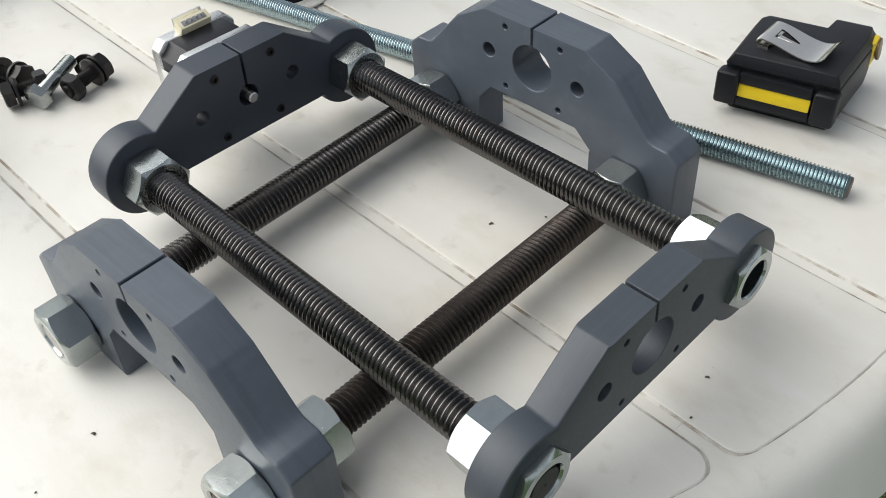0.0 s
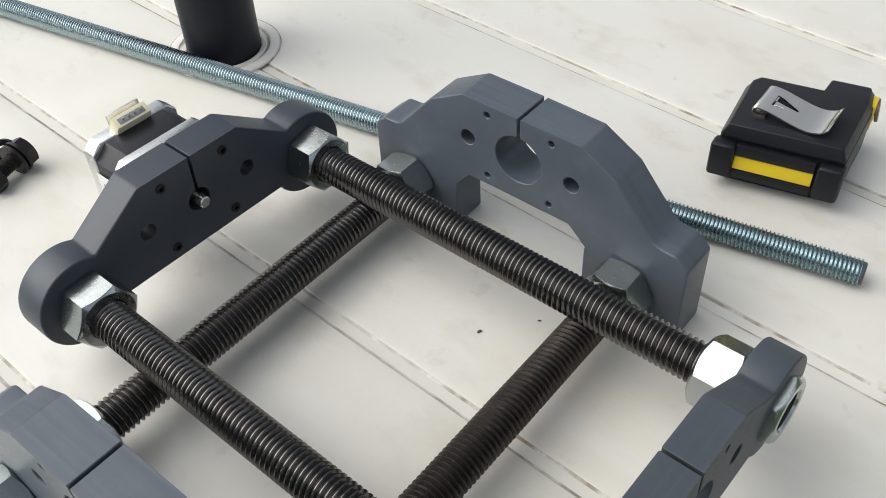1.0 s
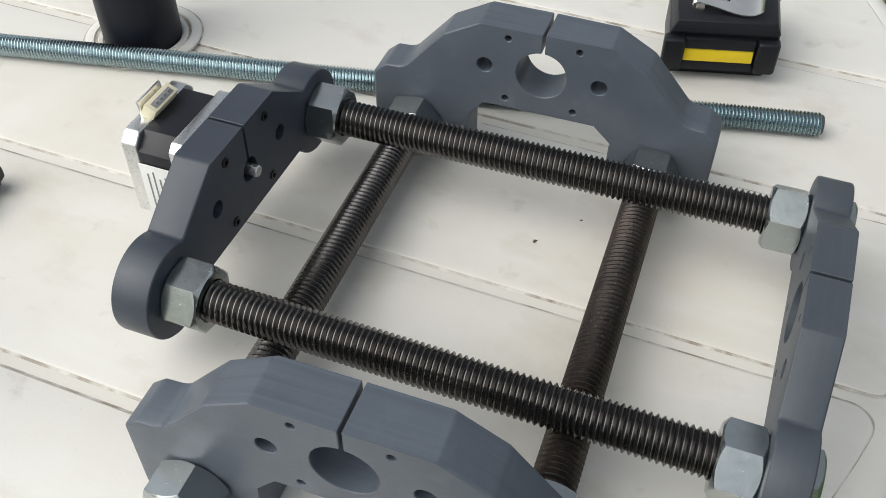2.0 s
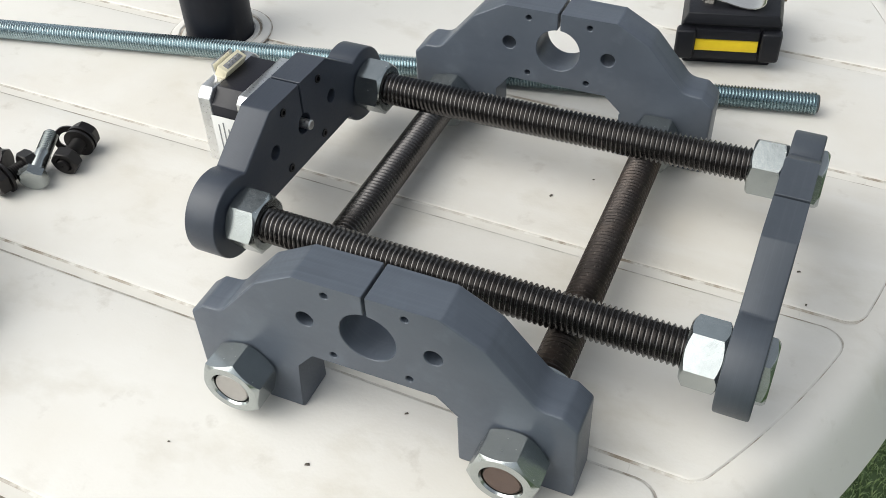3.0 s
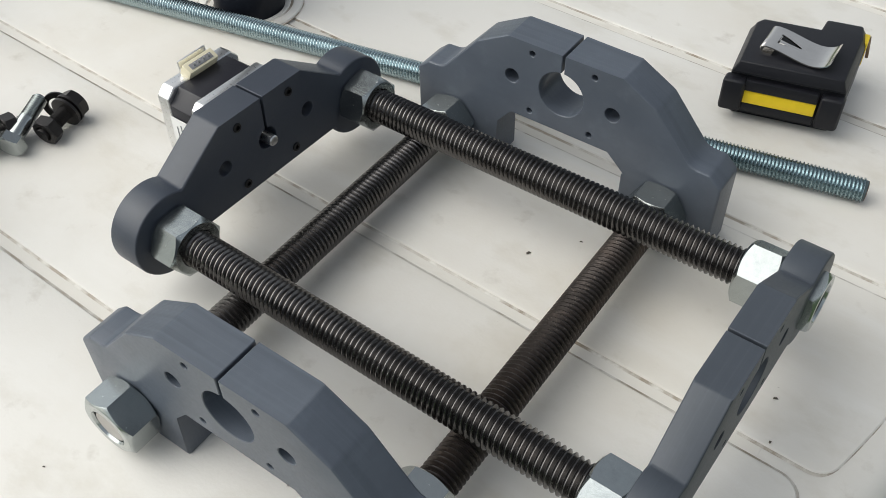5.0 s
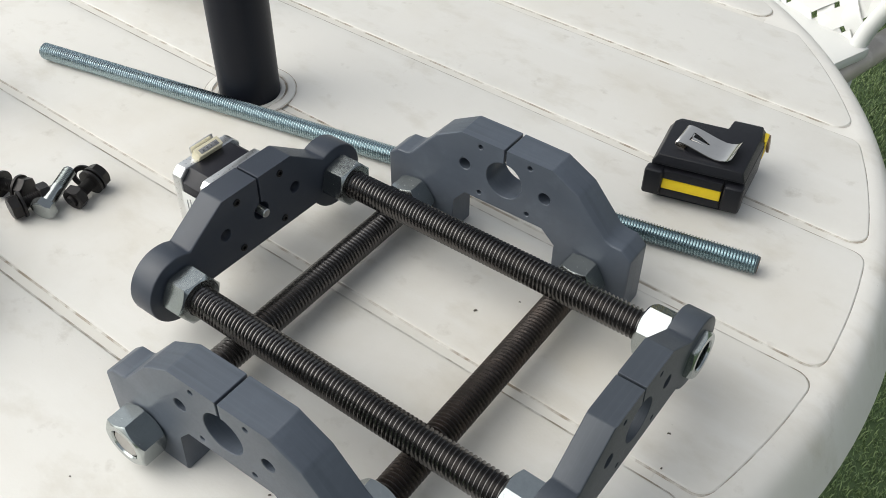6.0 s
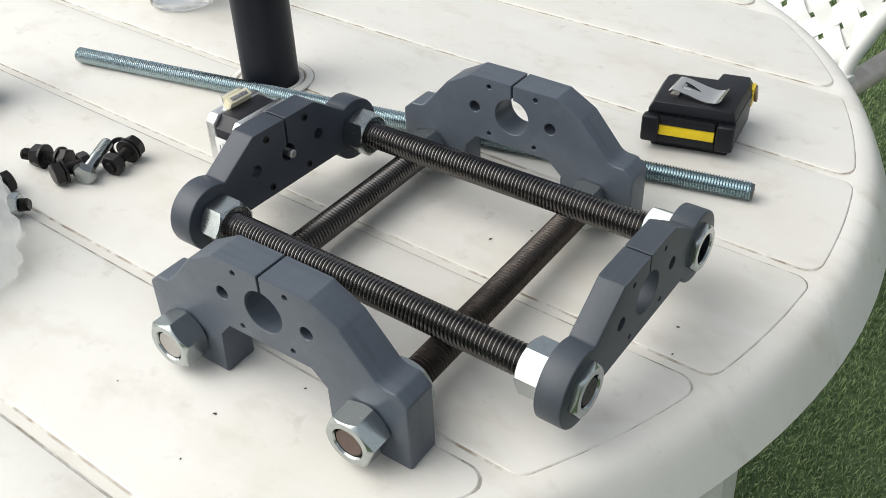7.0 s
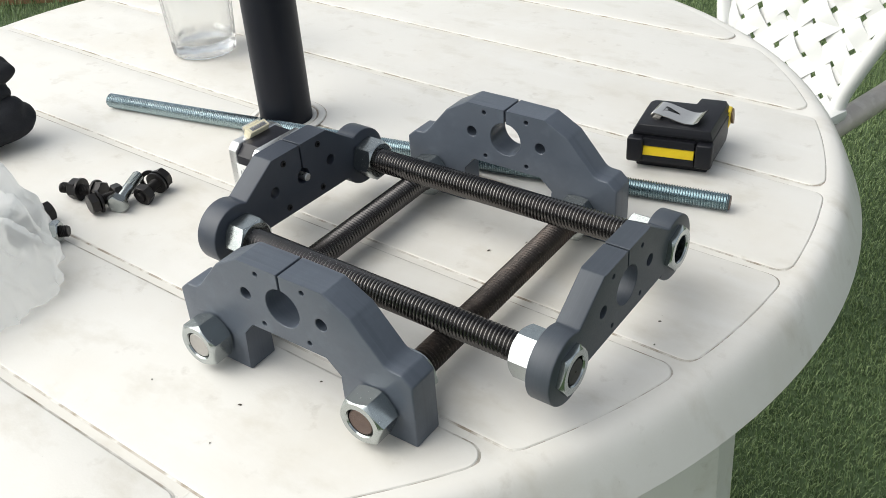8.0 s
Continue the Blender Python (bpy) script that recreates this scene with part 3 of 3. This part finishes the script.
hex_bolt((-0.2600, -0.0235, 0.0072), (-0.2885, -0.0330, 0.0072), BLACK_OXIDE, "black hexagon bolt with nut and washer lying on the table", [(0.0145, BLACK_OXIDE)], [(0.0125, BLACK_OXIDE), (0.0, BLACK_OXIDE)])
hex_bolt((-0.2465, -0.0345, 0.0080), (-0.2400, -0.0085, 0.0076), BLACK_OXIDE, "black hexagon bolt with washer and nut", [(0.0125, BLACK_OXIDE)], [(0.0008, BLACK_OXIDE)])
hex_bolt((-0.2345, -0.0245, 0.0075), (-0.2440, 0.0020, 0.0125), ZINC, "bright zinc-plated hexagon bolt resting on black bolts", plain=0.014)
hex_bolt((-0.2300, 0.0085, 0.0086), (-0.2255, -0.0140, 0.0068), BLACK_OXIDE, "brownish black hexagon bolt with nut and washers", [(0.0150, BLACK_OXIDE)], [(0.0, BLACK_OXIDE), (0.0030, BLACK_OXIDE)])
wv, wf = lathe([(0.0042, -0.0008), (0.0072, -0.0008), (0.0072, 0.0008), (0.0042, 0.0008)], 32, True)
tagged(hang("washer", mesh_of("washer", wv, wf, BLACK_OXIDE, 30), None, pose(-0.2390, 0.0065, 0.0072, 78, 0, 40)), "black steel washer standing against a bolt", "washer", "loose bolts")

# Bolts that stick out from under the bag.
hex_bolt((-0.2680, -0.0625, 0.0072), (-0.2700, -0.0900, 0.0072), BLACK_OXIDE, "black hexagon bolt half under the plastic bag")
hex_bolt((-0.2600, -0.0880, 0.0072), (-0.2330, -0.0680, 0.0075), BLACK_OXIDE, "black bolt with a bright nut, half under the plastic bag", [(0.0215, ZINC)])
hex_bolt((-0.2960, -0.0600, 0.0072), (-0.2840, -0.0850, 0.0072), ZINC, "bright zinc-plated bolt half under the plastic bag")


# ---- translucent bag ----
def bag_mesh():
    nu, nv = 180, 70
    verts, faces = [], []
    for j in range(nv + 1):
        f = j / nv
        for i in range(nu):
            a = 2 * math.pi * i / nu
            p = Vector((math.cos(a) * 1.7, math.sin(a) * 1.7, f * 1.5))
            fold = noise.noise(p * 1.3) * 0.5 + noise.noise(p * 3.1) * 0.28
            ridge = 1.0 - abs(noise.noise(p * Vector((2.4, 2.4, 1.1)) + Vector((5, 2, 1)))) * 3.2
            fine = 1.0 - abs(noise.noise(p * Vector((5.5, 5.5, 2.5)) + Vector((1, 7, 3)))) * 3.0
            crease = max(ridge, -0.4) + 0.45 * max(fine, -0.4)
            lift = math.sin(f * math.pi / 2)
            r = (1.0 - f ** 2.4) * (1 + 0.30 * fold) + 0.075 * crease * (1 - f)
            z = lift * (0.060 + 0.020 * fold + 0.014 * crease)
            verts.append((0.098 * r * math.cos(a), 0.085 * r * math.sin(a), max(z, 0.0004) if j else 0.0004))
    for j in range(nv):
        for i in range(nu):
            k = (i + 1) % nu
            faces.append((j * nu + i, j * nu + k, (j + 1) * nu + k, (j + 1) * nu + i))
    return mesh_of("plastic_bag", verts, faces, FILM, 80)


tagged(hang("plastic_bag", bag_mesh(), None, pose(-0.288, -0.158, 0.0006, 0, 0, 20)), "crumpled translucent white plastic bag on the table", "bag")


# ---- black work glove, crumpled ----
def blob(bm, x, y, z, rx, ry, rz, turn=0.0):
    m = Matrix.Translation((x, y, z)) @ Euler((0, 0, turn)).to_matrix().to_4x4() @ Matrix.Diagonal((rx, ry, rz, 1))
    bmesh.ops.create_icosphere(bm, subdivisions=4, radius=1.0, matrix=m)


def glove_mesh():
    bm = bmesh.new()
    blob(bm, -0.010, -0.010, 0.018, 0.046, 0.032, 0.0185, 0.6)
    blob(bm, 0.010, 0.006, 0.022, 0.026, 0.022, 0.020, 0.3)
    blob(bm, -0.004, 0.000, 0.044, 0.030, 0.020, 0.013, 0.6)
    blob(bm, 0.006, 0.006, 0.060, 0.026, 0.0125, 0.0115, 0.55)
    blob(bm, -0.012, 0.012, 0.070, 0.024, 0.0115, 0.0105, 0.9)
    blob(bm, -0.022, -0.008, 0.064, 0.028, 0.012, 0.011, 0.35)
    for v in bm.verts:
        d = noise.noise(v.co * 55.0) * 0.0055 + noise.noise(v.co * 150.0) * 0.0014
        v.co += v.co.normalized() * d
        v.co.z = max(v.co.z, 0.0002)
    me = bpy.data.meshes.new("work_glove")
    bm.to_mesh(me)
    bm.free()
    me.materials.append(FABRIC)
    me.polygons.foreach_set("use_smooth", [True] * len(me.polygons))
    return me


tagged(hang("work_glove", glove_mesh(), None, pose(-0.4095, -0.011, 0.0004, 0, 0, 8)), "crumpled black fabric work glove on the table", "glove")

# ---- drinking glass ----
glass = empty("drinking_glass", pose(-0.402, 0.214, 0.0004), "clear faceted drinking glass on the table", "glass")
gseg, gpro = 60, [(0.0001, 0.002), (0.022, 0.0015), (0.0275, 0.0), (0.0298, 0.002), (0.0305, 0.008), (0.0325, 0.045), (0.0360, 0.118), (0.0362, 0.119), (0.0345, 0.119), (0.0305, 0.045), (0.0275, 0.014), (0.018, 0.0105), (0.0001, 0.010)]
gv, gf = [], []
for i in range(gseg):
    a = 2 * math.pi * i / gseg
    flute = 0.945 + 0.055 * abs(math.cos(6 * a))
    for r, z in gpro:
        q = r * flute if 0.002 < z < 0.1 and r > 0.0295 else r
        gv.append((q * math.cos(a), q * math.sin(a), z))
ng = len(gpro)
gf = [(i * ng + k, (i + 1) % gseg * ng + k, (i + 1) % gseg * ng + k + 1, i * ng + k + 1) for i in range(gseg) for k in range(ng - 1)]
hang("tumbler", mesh_of("tumbler", gv, gf, GLASS, 40), glass)

# ---- tape measure ----
tape = empty("tape_measure", pose(0.0448, 0.1972, 0.0065, 0, 0, 13.9), "black plastic tape measure with yellow blade and steel belt clip", "tape measure")


def prism(name, outline, z0, z1, mat, bevel, inset=0.0, skew=0.105):
    """An upright prism whose sides lean in plan as the case does; the top may be drawn in."""
    me = plate(name, [(x + skew * y, y) for x, y in outline], [], z1 - z0, mat, bevel)
    for v in me.vertices:
        v.co.z += z0
        if inset and v.co.z > (z0 + z1) / 2:
            v.co.x += (0.033 - v.co.x) * inset
            v.co.y += (0.028 - v.co.y) * inset
    return me


hang("base_shell", prism("base_shell", [(0.004, 0.0085), (0.0535, 0.0085), (0.0545, 0.046), (0.0525, 0.0570), (0.0370, 0.0570), (0.0355, 0.0465), (0.005, 0.0465), (0.003, 0.042)], -0.0064, 0.0002, BLACK_PLASTIC, 0.0012), tape)
hang("lower_shell", prism("lower_shell", [(0.001, 0.006), (0.0562, 0.006), (0.0570, 0.047), (0.0552, 0.0600), (0.0345, 0.0600), (0.0335, 0.0490), (0.003, 0.0490), (0.0, 0.044)], 0.0, 0.0205, BLACK_PLASTIC, 0.0012), tape)
hang("upper_shell", prism("upper_shell", [(0.0015, 0.0035), (0.0560, 0.0035), (0.0567, 0.047), (0.0547, 0.0592), (0.0350, 0.0592), (0.0340, 0.0485), (0.003, 0.0485), (0.0, 0.044)], 0.0206, 0.0272, BLACK_PLASTIC, 0.0014, 0.075), tape)
for x in (-0.0012, 0.0460):
    hang("front_cap", prism("front_cap", [(x, 0.0), (x + 0.0112, 0.0), (x + 0.0112, 0.008), (x, 0.008)], 0.0, 0.0185, BLACK_PLASTIC, 0.002), tape)
hang("front_bar", box_mesh("front_bar", (0.036, 0.005, 0.0050), BLACK_PLASTIC, 0.0008), tape, pose(0.0275, 0.0042, 0.0028))
hang("blade_strip", box_mesh("blade_strip", (0.0352, 0.0030, 0.0070), YELLOW, 0.0006), tape, pose(0.0275, 0.0040, 0.0086, -8, 0, 0), "yellow strip in the front slot")
hang("front_lip", box_mesh("front_lip", (0.0352, 0.006, 0.0060), BLACK_PLASTIC, 0.0008), tape, pose(0.0275, 0.0052, 0.0155))
hang("blade_end", box_mesh("blade_end", (0.0040, 0.0095, 0.0135), YELLOW, 0.0008), tape, pose(0.0608, 0.0520, 0.0165, 0, 0, -5), "yellow end of the blade")
hang("hook", prism("hook", circle(0.0, 0.0, 0.0056, 14), 0.0, 0.0016, material("hook_steel", (0.24, 0.17, 0.11), 0.4, 0.8, 0.3, 200), 0.0003, 0.0, 0.0), tape, pose(0.0630, 0.0560, 0.0160, 0, 82, 0), "brownish steel end hook")
clip_path = [(0.0175, 0.0006), (0.0130, 0.0006), (0.0112, 0.0014), (0.0106, 0.0032), (0.0115, 0.0050), (0.0140, 0.0057), (0.018, 0.0054), (0.022, 0.0046), (0.026, 0.0036), (0.030, 0.0026), (0.034, 0.0018), (0.038, 0.0014), (0.0415, 0.0018), (0.0445, 0.0030), (0.0468, 0.0048), (0.0482, 0.0068)]
slot_half = {6: 0.0042, 7: 0.0034, 8: 0.0022, 9: 0.0010}


def clip_mesh():
    """A bent strip of spring steel, folded under at its root, with a tapered slot."""
    verts, faces = [], []
    n = len(clip_path)
    for dz in (0.0, 0.0008):
        for k, (x, z) in enumerate(clip_path):
            h = slot_half.get(k, 0.0022)
            w = 0.0098 * (0.90 if k < 4 else 1.0)
            inward = dz * (-1 if k < 3 else 1)
            for y in (-w, -h, h, w):
                verts.append((x, y, z + inward + (0.0008 if k < 3 else 0)))
    for k in range(n - 1):
        for c in range(3):
            if c == 1 and 6 <= k <= 8:
                continue
            a = k * 4 + c
            b = a + 4 * n
            faces += [(a, a + 1, a + 5, a + 4), (b, b + 4, b + 5, b + 1)]
    for k in range(n - 1):
        for c in (0, 3):
            a = k * 4 + c
            faces.append((a, a + 4, a + 4 + 4 * n, a + 4 * n))
    return mesh_of("belt_clip", verts, faces, CHROME, 50)


hang("belt_clip", clip_mesh(), tape, pose(0.0038, 0.0265, 0.0268, 0, 0, -11) @ Matrix.Diagonal((0.93, 1.0, 0.85, 1.0)), "shiny bent steel belt clip")

hang("tongue", prism("tongue", [(0.0, -0.0016), (0.011, -0.0006), (0.011, 0.0006), (0.0, 0.0016)], 0.0, 0.0008, CHROME, 0.0002, 0.0, 0.0), tape, pose(0.0205, 0.0230, 0.0300, 0, 7, -11))

# ---- white lattice chair and tube frame on the turf ----
H_AX, U_AX = Vector((0.9404, -0.3401, 0)), Vector((0.0875, 0.2419, 0.9663))
N_AX = H_AX.cross(U_AX)
BACK_AT = Vector((-0.043, 1.123, -0.349))
chair = empty("garden_chair", Matrix.Translation(BACK_AT) @ Matrix((H_AX, U_AX, N_AX)).transposed().to_4x4(), "white plastic garden chair with a woven lattice back", "chair")
CM, S = -0.090, 1.15


def strip_mesh(length, width, thick, phase):
    n = 60
    verts, faces = [], []
    for i in range(n + 1):
        x = length * (i / n - 0.5)
        z = 0.0034 * math.sin(math.pi * x / 0.0374 + phase)
        for y, dz in ((-width / 2, 0), (width / 2, 0), (width / 2, thick), (-width / 2, thick)):
            verts.append((x, y, z + dz))
    for i in range(n):
        for k in range(4):
            faces.append((i * 4 + k, i * 4 + 4 + k, i * 4 + 4 + (k + 1) % 4, i * 4 + (k + 1) % 4))
    return mesh_of("strap", verts, faces, WHITE_PLASTIC, 40)


def half_width(b):
    return S * (0.092 + 0.30 * max(0.0, b / S - 0.0) + 0.3 * max(0.0, b / S) ** 2)


for sgn in (1, -1):
    for k in range(-9, 14):
        # a diagonal strap: the line u - sgn * v = k * step, kept between the rails
        c = CM + k * 0.0529 + 0.006
        pts = []
        for q in range(0, 101):
            v = -0.03 + 0.36 * q / 100
            u = c + sgn * v
            if abs(u - CM) < half_width(v) + 0.004:
                pts.append((u, v))
        if len(pts) < 8:
            continue
        (u0, v0), (u1, v1) = pts[0], pts[-1]
        hang("strap", strip_mesh(math.hypot(u1 - u0, v1 - v0), 0.0287, 0.0022, k * math.pi + (0 if sgn > 0 else math.pi)), chair, pose((u0 + u1) / 2, (v0 + v1) / 2, 0.0, 0, 0, 45 * sgn))


def tube(name, pts, r, mat, segs=14):
    """A round bar along a smooth line of points."""
    cu = bpy.data.curves.new(name, "CURVE")
    cu.dimensions = "3D"
    sp = cu.splines.new("NURBS")
    sp.points.add(len(pts) - 1)
    for p, q in zip(sp.points, pts):
        p.co = (*q, 1)
    sp.use_endpoint_u, sp.order_u = True, 3
    cu.bevel_depth, cu.bevel_resolution, cu.use_fill_caps, cu.resolution_u = r, 4, True, 8
    cu.materials.append(mat)
    return cu


for sg in (-1, 1):
    rail = [(CM + sg * (half_width(v) + 0.010), v, 0.002) for v in (-0.06, 0.0, 0.05, 0.10, 0.15, 0.20, 0.26, 0.33)]
    hang("side_rail", tube("side_rail", rail, 0.0125, WHITE_PLASTIC), chair)
hang("top_rail", tube("top_rail", [(CM - half_width(0.33) - 0.01, 0.33, 0.002), (CM - 0.08, 0.37, 0.0), (CM + 0.08, 0.37, 0.0), (CM + half_width(0.33) + 0.01, 0.33, 0.002)], 0.0125, WHITE_PLASTIC), chair)
hang("bottom_rail", tube("bottom_rail", [(CM - 0.11, -0.035, 0.0), (CM, -0.04, 0.0), (CM + 0.11, -0.035, 0.0)], 0.013, WHITE_PLASTIC), chair)
for su in (-1, 1):
    hang("leg", tube("leg", [(CM + su * 0.115, -0.04, 0.0), (CM + su * 0.13, -0.20, -0.02), (CM + su * 0.14, -0.372, 0.086)], 0.014, WHITE_PLASTIC), chair)
    hang("leg", tube("leg", [(CM + su * 0.13, -0.012, 0.20), (CM + su * 0.14, -0.20, 0.27), (CM + su * 0.15, -0.475, 0.34)], 0.014, WHITE_PLASTIC), chair)
hang("seat", box_mesh("seat", (0.27, 0.018, 0.25), WHITE_PLASTIC, 0.006), chair, pose(CM, -0.045, 0.115, 14, 0, 0))

bench = empty("tube_frame", pose(0, 0, 0), "weathered grey metal tube frame standing on the turf", "frame")
hang("rail", tube("rail", [(-0.055, 0.98, -0.395), (0.045, 1.36, -0.392), (0.20, 2.0, -0.385)], 0.0205, WEATHERED), bench)
hang("leg", tube("leg", [(0.20, 2.0, -0.385), (0.215, 2.05, -0.5), (0.215, 2.05, -0.722)], 0.0205, WEATHERED), bench)
hang("leg", tube("leg", [(-0.055, 0.98, -0.395), (-0.062, 0.955, -0.5), (-0.062, 0.955, -0.722)], 0.0205, WEATHERED), bench)

edging = tagged(hang("wooden_edging", box_mesh("wooden_edging", (1.0, 0.04, 0.14), material("edging_wood", (0.30, 0.17, 0.09), 0.7, 0, 0.3, 14, 0.3, 200), 0.006), None, pose(-2.79, 1.42, -0.655, 0, 0, 34)), "brown wooden lawn edging board on the turf", "edging")


# ---- turf blades ----
def blades(count, x0, x1, y0, y1, length, width):
    rng = np.random.default_rng(7)
    px, py = rng.uniform(x0, x1, count), rng.uniform(y0, y1, count)
    ang, lean = rng.uniform(0, 2 * math.pi, count), rng.uniform(0.1, 1.1, count)
    ln = length * rng.uniform(0.6, 1.25, count)
    ca, sa = np.cos(ang), np.sin(ang)
    bx, by = np.cos(ang + math.pi / 2) * width / 2, np.sin(ang + math.pi / 2) * width / 2
    z0 = -0.7225
    mid = (px + ca * ln * 0.35 * lean, py + sa * ln * 0.35 * lean, z0 + ln * 0.62 * np.cos(lean * 0.5))
    tip = (px + ca * ln * 0.85 * np.sin(lean), py + sa * ln * 0.85 * np.sin(lean), z0 + ln * np.cos(lean))
    v = np.stack([np.stack([px - bx, py - by, np.full(count, z0)], 1), np.stack([px + bx, py + by, np.full(count, z0)], 1), np.stack([mid[0] + bx * 0.8, mid[1] + by * 0.8, mid[2]], 1), np.stack([mid[0] - bx * 0.8, mid[1] - by * 0.8, mid[2]], 1), np.stack(tip, 1)], 1).reshape(-1, 3)
    faces = []
    for i in range(count):
        k = 5 * i
        faces += [(k, k + 1, k + 2, k + 3), (k + 3, k + 2, k + 4)]
    return mesh_of("turf_blades", v.tolist(), faces, BLADE)


tagged(hang("turf_blades", blades(260000, -1.0, 0.75, 0.30, 2.7, 0.0125, 0.0017)), "short green artificial grass blades", "grass", kind="stuff")
tagged(hang("turf_blades", blades(16000, -3.4, -2.0, 0.8, 2.2, 0.03, 0.003)), "short green artificial grass blades", "grass", kind="stuff")

# ---- crumbs and specks on the table ----
speck = mesh_of("speck", [(-0.0011, -0.0006, 0), (0.0013, -0.0004, 0), (0.0007, 0.0009, 0), (-0.0008, 0.0006, 0), (0.0001, 0.0001, 0.0006)], [(0, 1, 4), (1, 2, 4), (2, 3, 4), (3, 0, 4)], material("speck", (0.09, 0.075, 0.06), 0.8, 0, 0.3, 200))
for x, y, s, a in ((-0.019, -0.124, 1.2, 10), (0.016, 0.0615, 1.3, 60), (0.137, 0.050, 1.1, 20), (0.143, 0.030, 0.8, 80), (-0.075, -0.135, 0.6, 15), (0.006, -0.088, 0.9, 30), (-0.012, -0.152, 0.6, 100), (0.032, 0.081, 0.8, 12)):
    tagged(hang("crumb", speck, None, Matrix.Translation((x, y, 0.0003)) @ pose(0, 0, 0, 0, 0, a) @ Matrix.Diagonal((0.8 * s, 0.8 * s, 1, 1))), "tiny dark crumb on the table", "crumb", "crumbs on the table")
